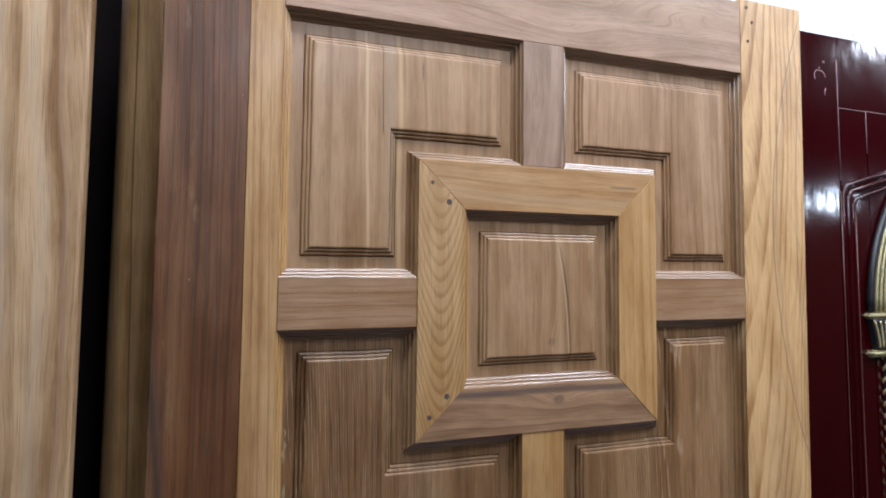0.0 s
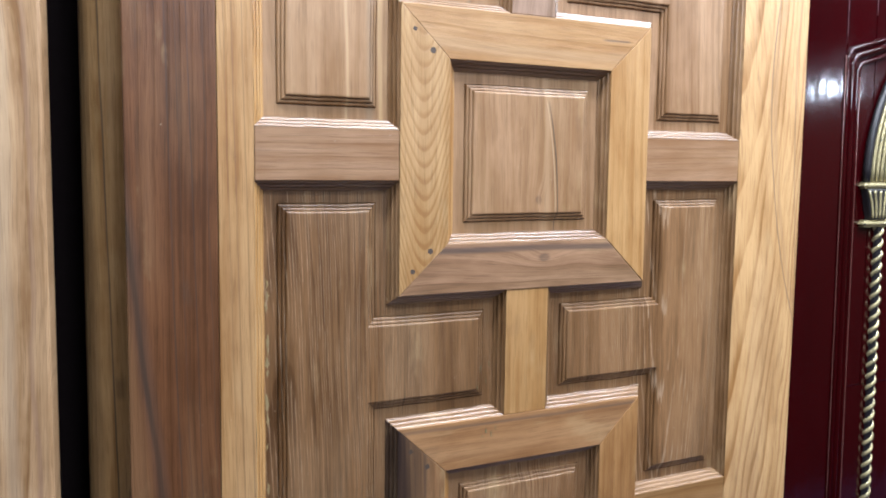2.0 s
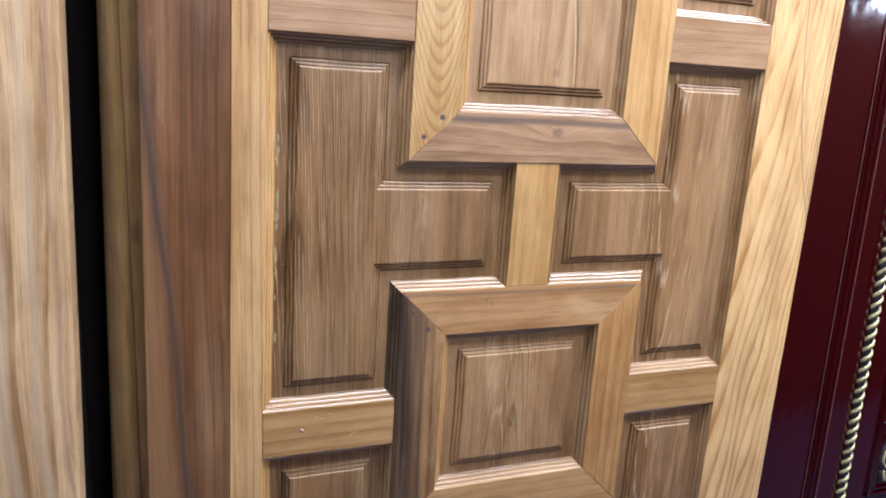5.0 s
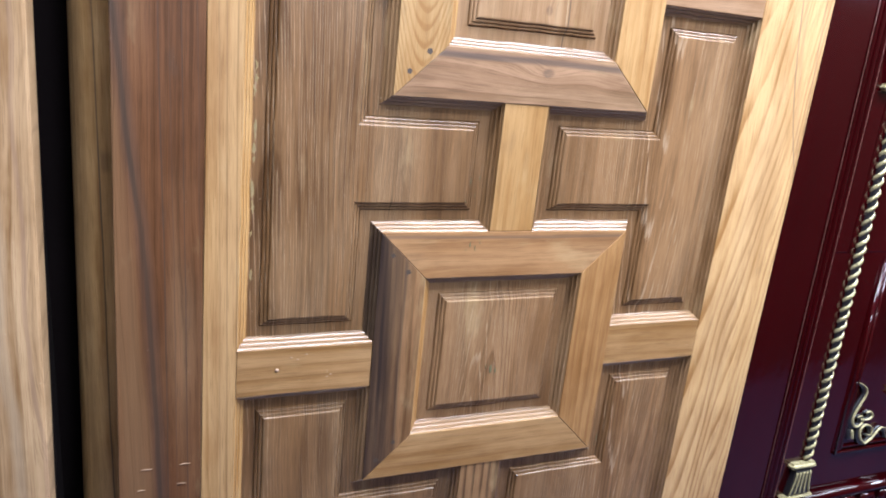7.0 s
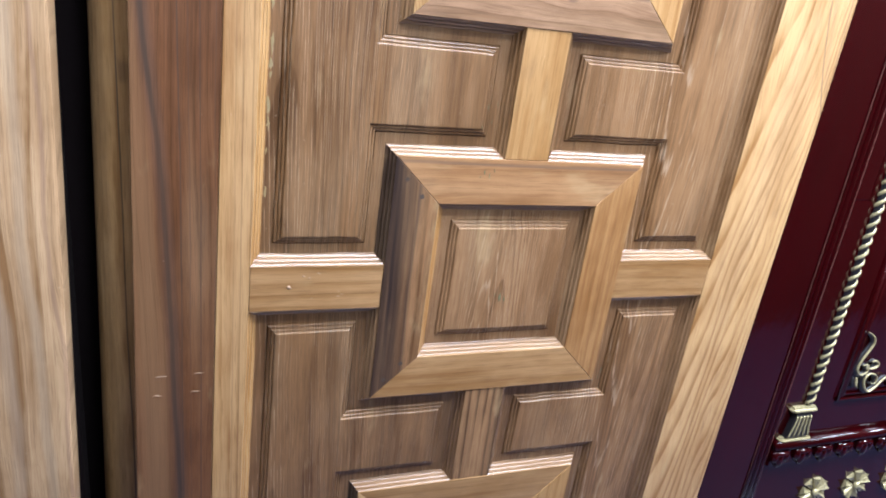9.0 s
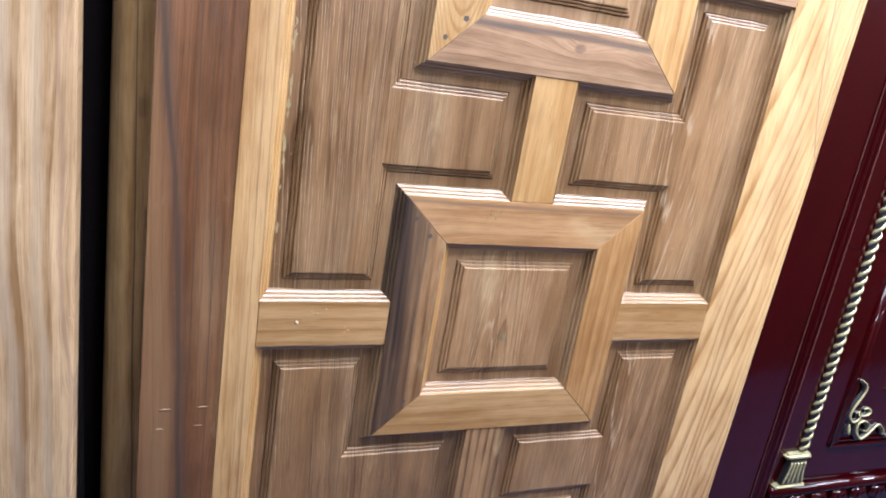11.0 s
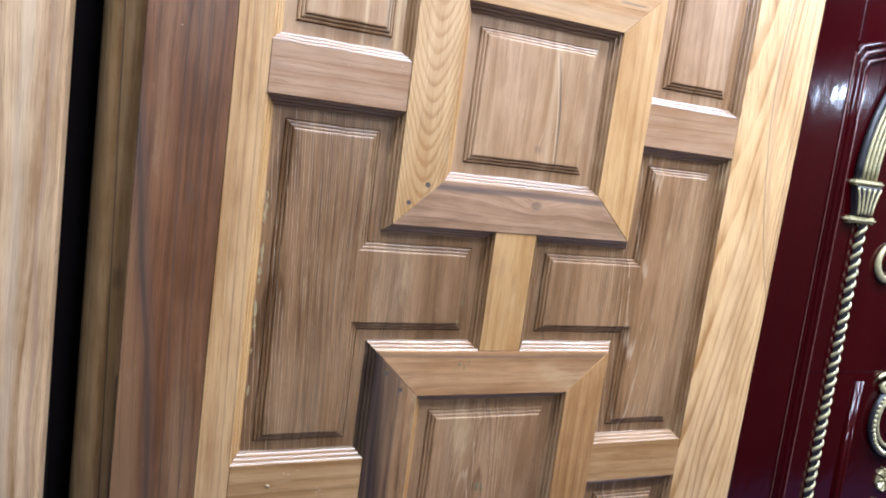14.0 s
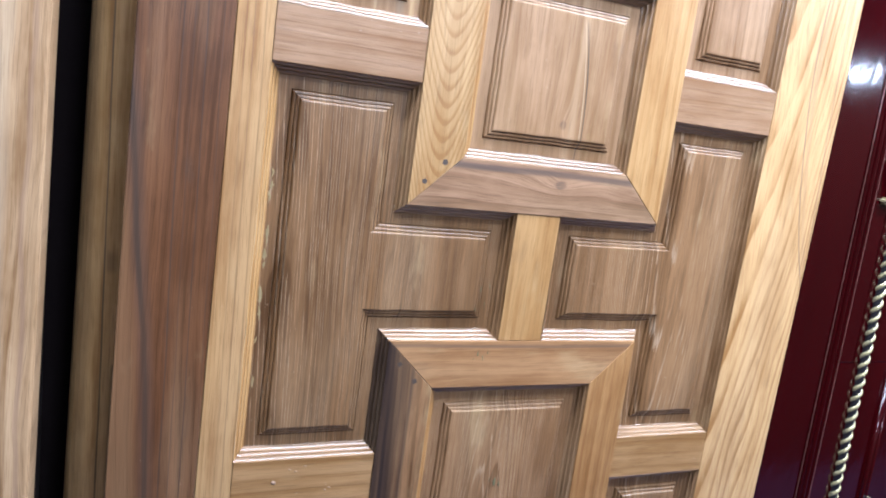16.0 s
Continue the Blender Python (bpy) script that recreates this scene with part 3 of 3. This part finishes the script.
crust = plain("pale_green_residue", (0.27, 0.21, 0.11), 0.9, grain=260, vary=0.45)
for residue in (crust, green_mark):
    residue.node_tree.nodes["Principled BSDF"].inputs["Specular IOR Level"].default_value = 0.05
near_panel = next(ob for ob in door.children if ob.data and ob.data.materials[0] is panel_brown)
for z, size in ((1.48, 0.0035), (1.466, 0.0045), (1.452, 0.003), (1.408, 0.005), (1.397, 0.0035), (1.378, 0.0045), (1.366, 0.003), (1.33, 0.0045), (1.322, 0.003), (1.306, 0.0042), (1.27, 0.0025), (1.215, 0.003)):
    flake(0.0155 + 0.018 * (z - 1.64) + random.uniform(-0.001, 0.0015), z, 1.5 * size, crust, near_panel, FIELD)
for x, z, size in ((0.313, 1.327, 0.0022), (0.305, 1.345, 0.003), (0.318, 1.352, 0.0018), (0.3, 1.318, 0.0016)):
    flake(x, z, size, green_mark, near_panel, 0.0067)
top_board = bpy.data.objects["frame_board.004"]
for x, z, size in ((0.31, 1.257, 0.0035), (0.318, 1.251, 0.0026), (0.304, 1.249, 0.002), (0.325, 1.259, 0.0018)):
    flake(x, z, size, green_mark, top_board, -0.0007)
lower_far = [ob for ob in door.children if ob.data and ob.data.materials[0] is panel_brown_far][1]
for x, z, size in ((0.594, 0.9, 0.004), (0.6, 0.917, 0.003), (0.591, 0.888, 0.0028)):
    flake(x, z, size, green_mark, lower_far, FIELD)
square_panel = next(ob for ob in door.children if ob.data and ob.data.materials[0] is panel_mid)
for x, z, size in ((0.369, 1.053, 0.0045), (0.377, 1.05, 0.003), (0.36, 1.058, 0.0022)):
    flake(x, z, size, green_mark, square_panel, 0.0067)

# ---- the pale leaf that stands beside it ----
leaf = thing("plain_door_leaf", (-0.65, 0.0, 0.0), "pale weathered teak door leaf standing close beside the carved door", "door")
LEAN2 = (0.02, 1.64)
part("stile", lean(slab(-0.405, -0.2185, 0.005, 2.2, -0.012, 0.03, 0.004), *LEAN2), leaf_wood, leaf)
part("stile", lean(slab(-1.1, -0.94, 0.005, 2.2, -0.012, 0.03, 0.004), *LEAN2), leaf_wood, leaf)
for z0, z1 in ((0.005, 0.2), (1.0, 1.13), (2.05, 2.2)):
    part("rail", lean(slab(-0.939, -0.406, z0, z1, -0.01, 0.03, 0.002), *LEAN2), rail_honey, leaf)
for z0, z1 in ((0.201, 0.999), (1.131, 2.049)):
    part("panel", lean(slab(-0.939, -0.406, z0, z1, 0.004, 0.022, 0.0), *LEAN2), panel_pale, leaf)

# ---- a leaf stacked behind, and black boards added for the gap's shade ----
hidden = thing("sapwood_door_leaf", (0.1, 0.11, 0.0), "greenish brown sapwood door leaf stacked behind the carved door", "door")
part("stile", lean(slab(-0.197, -0.05, 0.004, 2.2, 0.088, 0.14, 0.034, 7), *LEAN2), back_wood, hidden)
part("panel", lean(slab(-0.0495, 0.55, 0.004, 2.1, 0.1, 0.12, 0.0), *LEAN2), panel_pale, hidden)
# Boards added behind the gap; their black stands in for its shade.
gap_leaf = thing("dark_door_leaf", (-0.5, 0.17, 0.0), "near-black leaf added at the back, its colour the shade of the gap", "door")
part("board", slab(-1.1, -0.232, 0.003, 2.1, 0.045, 0.085, 0.004), gap_shade, gap_leaf)
part("board", slab(-1.1, -0.35, 0.003, 2.1, 0.2, 0.24, 0.004), gap_shade, gap_leaf)
part("board", slab(-0.3495, 0.6, 0.003, 2.1, 0.2, 0.24, 0.004), gap_shade, gap_leaf)

# ---- the maroon lacquered door ----
RED = 0.09
red = thing("lacquered_door_leaf", (1.4, 0.11, 0.0), "glossy maroon lacquered door with gilded twisted columns and carved ornament", "door")
MX0, MX1 = 1.122, 1.158
part("stile", slab(0.87, 1.1195, 0.005, 2.168, RED, RED + 0.04, 0.003), maroon, red)
part("stile", slab(1.9, 2.13, 0.005, 2.168, RED, RED + 0.04, 0.003), maroon, red)
part("top_rail", slab(1.1203, 1.8995, 2.022, 2.168, RED + 0.0004, RED + 0.04, 0.0012), maroon, red)
part("upper_board", slab(1.1203, 1.199, 1.2, 2.0212, RED + 0.0006, RED + 0.04, 0.0012), maroon, red)
part("upper_board", slab(1.1998, 1.8995, 1.2, 2.0212, RED + 0.0003, RED + 0.04, 0.0012), maroon, red)
part("lower_board", slab(1.1203, 1.8995, 0.005, 1.1992, RED + 0.0003, RED + 0.04, 0.0), maroon, red)


def arch_line(off, n=40):
    """The ogee-headed frame line: up the side, then a curve that rises to the middle of the door."""
    pts = [(MX0 + off, RED, z) for z in (0.3, 0.62, 0.9, 1.3, 1.6, 1.846 - off)]
    cx = 1.51
    for i in range(1, n + 1):
        f = i / n
        x = MX0 + off + (cx - MX0 - off) * f
        pts.append((x, RED, 1.862 - off + 0.012 * math.sin(f * 6.0) + 0.13 * f ** 1.6))
    return pts


for off, r in ((0.0, 0.0055), (0.012, 0.0075), (0.026, 0.0055)):
    part("frame_moulding", tube(arch_line(off), r, 8), maroon, red)
# Pale tubes along the moulding edges, their highlights put into the colour.
worn_edge = plain("lacquer_edge_highlight", (0.12, 0.048, 0.04), 0.3, grain=200, vary=0.4)
for off in (-0.0065, 0.0195, 0.033):
    part("worn_edge", tube([(x, y - 0.002, z) for x, y, z in arch_line(off)[:6]], 0.0008, 6), worn_edge, red, "pale line along the lacquered moulding, for the highlight on its edge")

chip_glint = plain("pale_chip_glint", (0.3, 0.2, 0.22), 0.5, grain=300)
# Joint lines: pale tubes that paint the glint of the bevelled edges.
for pts in ([(1.1199, 1.875), (1.1199, 2.12)], [(1.1203, 2.0216), (1.27, 2.0216)], [(1.1994, 1.935), (1.1994, 2.02)]):
    part("seam", tube([(x, RED + 0.0002, z) for x, z in pts], 0.0005, 6), chip_glint, red, "pale line along the joint, painted for the glint of its bevel")
for pts in ([(1.055, 2.085), (1.062, 2.093), (1.078, 2.092), (1.086, 2.086), (1.085, 2.08)], [(1.079, 2.11), (1.083, 2.113), (1.085, 2.11)],
            [(1.057, 2.085), (1.056, 2.078), (1.059, 2.074)], [(1.086, 2.058), (1.083, 2.05), (1.085, 2.044)], [(1.07, 2.1), (1.071, 2.097)]):
    part("scratch", tube([(x, RED - 0.0003, z) for x, z in pts], 0.0007, 6), chip_glint, red, "pale scratch in the lacquer")

CX, RX = 1.212, 1.226


def column():
    """Twisted gilt column with a fluted capital and foot."""
    zt, zb = 1.522, 0.722
    bm = bmesh.new()
    bmesh.ops.create_cone(bm, cap_ends=True, segments=16, radius1=0.0084, radius2=0.0084, depth=zt - zb, matrix=pose(RX, RED - 0.002, (zt + zb) / 2))
    post = part("column", bm, black_paint, red, "black twisted column with gilt strands")
    turns = (zt - zb) / 0.047
    for s in range(2):
        pts = []
        n = int(turns * 16)
        for i in range(n + 1):
            f = i / n
            a = 2 * math.pi * (turns * f + s / 2)
            pts.append((RX + 0.0076 * math.cos(a), RED - 0.002 + 0.0076 * math.sin(a), zb + (zt - zb) * f))
        part("strand", tube(pts, 0.0041, 8), gold_paint, post, "gilt spiral strand")

    def plate(name, z, half, h, mat=gold_paint):
        bm2 = bmesh.new()
        bmesh.ops.create_cube(bm2, size=1.0, matrix=Matrix.Translation((CX, RED - 0.005, z)) @ Matrix.Diagonal((2 * half, 0.022, h, 1)))
        bmesh.ops.bevel(bm2, geom=bm2.edges[:], offset=min(h, 0.02) * 0.4, segments=3, affect="EDGES")
        return part(name, bm2, mat, red, "gilt plate")

    def flutes(z0, z1, w0, w1):
        outline = [(CX - w0, z0), (CX + w0, z0), (CX + w1, z1), (CX - w1, z1)]
        bell = part("bell", prism(outline, RED - 0.014, RED, 0.004), black_paint, red)
        for k in range(5):
            q = (k - 2) / 2
            line = []
            for i in range(9):
                f = i / 8
                w = w0 + (w1 - w0) * (f ** 1.8 if w1 > w0 else 1 - (1 - f) ** 1.8)
                line.append((CX + q * w * 0.9, RED - 0.015, z0 + 0.004 + (z1 - z0 - 0.008) * f))
            part("flute", tube(line, 0.0023, 6), gold_paint, bell, "gilt flute line")

    plate("capital_plate", 1.604, 0.044, 0.012)
    plate("capital_plate", 1.529, 0.042, 0.014)
    flutes(1.536, 1.598, 0.022, 0.037)
    plate("foot_plate", 0.709, 0.037, 0.014)
    plate("foot_plate", 0.631, 0.045, 0.009)
    flutes(0.637, 0.7, 0.032, 0.022)


column()

# reeded arch that springs from the capital
for k, rad in enumerate((0.455, 0.4425, 0.43, 0.4175, 0.405)):
    pts = []
    for i in range(25):
        a = math.pi - (math.pi * 0.5) * i / 24
        pts.append((CX - 0.031 + 0.455 + rad * math.cos(a), RED - 0.006, 1.611 + rad * 0.93 * math.sin(a)))
    if k == 0:
        ridge = part("arch_band", tube(pts, 0.0075, 8), black_paint, red, "black edge of the reeded arch")
    else:
        part("reed", tube([(x, y - 0.003, z) for x, y, z in pts], 0.0037, 8), gold_paint, ridge, "gilt reed of the arch")
band = bmesh.new()
inner, outer = [], []
for i in range(25):
    a = math.pi - (math.pi * 0.5) * i / 24
    for row, rad in ((inner, 0.397), (outer, 0.458)):
        row.append(band.verts.new((CX - 0.031 + 0.455 + rad * math.cos(a), RED - 0.004, 1.611 + rad * 0.93 * math.sin(a))))
for i in range(24):
    band.faces.new((inner[i], inner[i + 1], outer[i + 1], outer[i]))
back = bmesh.ops.extrude_face_region(band, geom=band.faces[:])
for v in back["geom"]:
    if isinstance(v, bmesh.types.BMVert):
        v.co.y = RED + 0.006
part("arch_ground", band, black_paint, red)


# scrolled gilt ornament, dentils and rosettes
def scroll(cx, cz, r0, turns, start, flip=1, thick=0.007, name="scroll"):
    pts = []
    n = int(26 * turns)
    for i in range(n + 1):
        f = i / n
        a = start + flip * 2 * math.pi * turns * f
        r = r0 * (1 - 0.82 * f)
        pts.append((cx + r * math.cos(a), RED - 0.004 - 0.006 * f, cz + r * math.sin(a)))
    return part(name, tube(pts, lambda f: thick * (0.4 + 0.5 * math.sin(math.pi * min(1, f * 1.1 + 0.05))), 8), gold_paint, red, "gilt carved scroll")


PX, PZ = 1.312, 0.722
for off, r in ((0.0, 0.006), (0.014, 0.0045)):
    part("panel_moulding", tube([(PX + off, RED - 0.002, 1.18), (PX + off, RED - 0.002, PZ + off), (1.72 - off, RED - 0.002, PZ + off), (1.72 - off, RED - 0.002, 1.18)], r, 8), maroon, red)


def flourish(name, knots_xz, thick, taper=0.6, label="gilt carved scroll"):
    """A carved tendril through a few places, rounded between them, thickest near its foot."""
    k = [Vector((x, RED - 0.006, z)) for x, z in knots_xz]
    pts = []
    for i in range(len(k) - 1):
        a, b, c, d = k[max(i - 1, 0)], k[i], k[i + 1], k[min(i + 2, len(k) - 1)]
        for f in (0, 0.2, 0.4, 0.6, 0.8):
            pts.append(0.5 * (2 * b + (c - a) * f + (2 * a - 5 * b + 4 * c - d) * f ** 2 + (3 * b - a - 3 * c + d) * f ** 3))
    pts.append(k[-1])
    dark = part(name, tube([p + Vector((-0.003, 0.003, -0.002)) for p in pts], lambda f: 1.1 * thick * (1 - taper * abs(2 * f - 1) ** 1.5), 8), black_paint, red, label)
    part("gilt_edge", tube([p + Vector((0, -0.0035, 0)) for p in pts], lambda f: 0.6 * thick * (1 - taper * abs(2 * f - 1) ** 1.5), 8), gold_paint, dark, "worn gilding")


flourish("scroll", [(1.323, 0.9), (1.347, 0.887), (1.355, 0.87), (1.345, 0.847), (1.334, 0.824), (1.332, 0.804), (1.348, 0.788), (1.366, 0.796), (1.36, 0.814), (1.346, 0.812)], 0.005)
flourish("scroll", [(1.358, 0.806), (1.371, 0.803), (1.387, 0.804), (1.394, 0.813), (1.382, 0.823), (1.371, 0.82)], 0.0048)
flourish("scroll", [(1.464, 0.746), (1.459, 0.762), (1.438, 0.776), (1.422, 0.763), (1.409, 0.749), (1.391, 0.741), (1.372, 0.758), (1.367, 0.779), (1.381, 0.789), (1.404, 0.779), (1.406, 0.761), (1.391, 0.764)], 0.0052)
flourish("bud", [(1.339, 0.782), (1.343, 0.766), (1.349, 0.755)], 0.0065)
flourish("leaf", [(1.47, 0.748), (1.49, 0.742), (1.515, 0.752), (1.53, 0.774)], 0.0058)
scroll(1.335, 1.44, 0.045, 1.25, 1.9, 1, 0.009)
scroll(1.398, 1.172, 0.026, 1.2, 2.6, -1, 0.008)
# oval shield with a corded rim
rim = [(1.465 + 0.085 * math.cos(a), RED - 0.006, 1.09 + 0.085 * math.sin(a)) for a in (2 * math.pi * i / 48 for i in range(49))]
shield = part("shield", tube(rim, 0.008, 8), black_paint, red, "oval shield with a gilt corded rim")
for i in range(0, 48, 1):
    (x, y, z) = rim[i]
    bm = bmesh.new()
    bmesh.ops.create_icosphere(bm, subdivisions=1, radius=0.0062, matrix=pose(x, y - 0.005, z))
    part("bead", bm, gold_paint, shield)
part("inner_rim", tube([(1.465 + 0.068 * math.cos(a), RED - 0.006, 1.09 + 0.068 * math.sin(a)) for a in (2 * math.pi * i / 40 for i in range(41))], 0.005, 8), gold_paint, shield)

part("cornice", tube([(1.158, RED - 0.008, 0.617), (1.89, RED - 0.008, 0.617)], 0.0125, 10), maroon, red)
part("cornice_band", slab(1.158, 1.89, 0.56, 0.606, RED - 0.01, RED + 0.01, 0.003), maroon, red)
for k in range(11):
    x = 1.18 + 0.066 * k
    bm = bmesh.new()
    for dx, dz, sx, sz in ((0, -0.002, 0.01, 0.024), (-0.016, 0.006, 0.009, 0.017), (0.016, 0.006, 0.009, 0.017), (0, 0.015, 0.027, 0.007)):
        bmesh.ops.create_uvsphere(bm, u_segments=9, v_segments=6, radius=1.0, matrix=Matrix.Translation((x + dx, RED - 0.012, 0.583 + dz)) @ Matrix.Diagonal((sx, 0.011, sz, 1)))
    for f in bm.faces:
        f.smooth = True
    part("carved_dentil", bm, maroon, red)


def rosette(x, z, size=1.0):
    """A gilt boss with a ring of ridged, fan-shaped petals round it."""
    bm = bmesh.new()
    bmesh.ops.create_uvsphere(bm, u_segments=12, v_segments=8, radius=1.0, matrix=Matrix.Translation((x, RED - 0.009, z)) @ Matrix.Diagonal((0.008 * size, 0.007, 0.0095 * size, 1)))
    for f in bm.faces:
        f.smooth = True
    boss = part("rosette", bm, gold_paint, red, "gilt carved rosette")
    for j in range(9):
        a = 2 * math.pi * j / 9 + 0.2
        bm = bmesh.new()
        spots = []
        for r, turn, y in ((0.0095, -0.2, 0.003), (0.0095, 0.2, 0.003), (0.036, 0.29, 0.003), (0.0345, 0.12, 0.007), (0.037, 0.0, 0.0125), (0.0345, -0.12, 0.007), (0.036, -0.29, 0.003), (0.0095, 0.0, 0.007)):
            spots.append(bm.verts.new((x + size * r * math.cos(a + turn), RED - y, z + size * r * math.sin(a + turn))))
        foot = [bm.verts.new((v.co.x, RED + 0.002, v.co.z)) for v in (spots[0], spots[1], spots[2], spots[6])]
        p = spots
        for face in ((p[0], p[7], p[5], p[6]), (p[7], p[4], p[5]), (p[7], p[3], p[4]), (p[7], p[1], p[2], p[3]),
                     (p[0], p[6], foot[3], foot[0]), (p[1], foot[1], foot[2], p[2]), (p[6], p[5], p[4], p[3], p[2], foot[2], foot[3]), (p[0], foot[0], foot[1], p[1], p[7])):
            bm.faces.new(face)
        part("petal", bm, gold_paint, boss)


for k in range(4):
    rosette(1.346 + 0.139 * k, 0.456, 1.12)
rosette(1.47, 0.94, 0.75)
rosette(1.455, 0.87, 0.62)
# the dark bevel beside the lower panel
bm = bmesh.new()
ends = [[bm.verts.new((x, y, z)) for x, y in ((1.304, RED), (1.306, RED - 0.002), (1.327, RED - 0.0045), (1.333, RED))] for z in (0.728, 1.19)]
for k in range(4):
    bm.faces.new((ends[0][k], ends[0][(k + 1) % 4], ends[1][(k + 1) % 4], ends[1][k]))
bm.faces.new(ends[0]), bm.faces.new(ends[1][::-1])
part("panel_bevel", bm, maroon, red)

# ---- the room ----
x0, x1, y0, y1, h = ROOM


def block(name, lo, hi, mat, label):
    bm = bmesh.new()
    size = Vector(hi) - Vector(lo)
    bmesh.ops.create_cube(bm, size=1.0, matrix=Matrix.Translation((Vector(lo) + Vector(hi)) / 2) @ Matrix.Diagonal((*size, 1)))
    return tagged(part(name, bm, mat), label, name.split("_")[0], kind="structure")


block("floor", (x0, y0, -0.1), (x1, y1, 0.0), floor_tile, "bluish grey polished tile floor of the showroom")
block("ceiling", (x0, y0, h), (x1, y1, h + 0.1), ceiling_paint, "plain grey showroom ceiling")
block("wall_north", (x0, y1, -0.1), (x1, y1 + 0.12, h + 0.1), wall_paint, "bright white painted wall behind the doors")
block("wall_south", (x0, y0 - 0.12, -0.1), (x1, y0, h + 0.1), dark_paint, "plain brown painted wall")
# Unseen: stands in for opposite doors in reflections and cuts light from behind.
block("wall_partition", (x0, -1.62, 0.0), (x1 - 1.2, -1.5, 2.08), dark_paint, "plain brown stand-in for an unseen row of doors across the aisle")
block("wall_west", (x0 - 0.12, y0 - 0.12, -0.1), (x0, y1 + 0.12, h + 0.1), dark_paint, "plain brown painted wall")
block("wall_east", (x1, y0 - 0.12, -0.1), (x1 + 0.12, y1 + 0.12, h + 0.1), dark_paint, "plain brown painted wall")
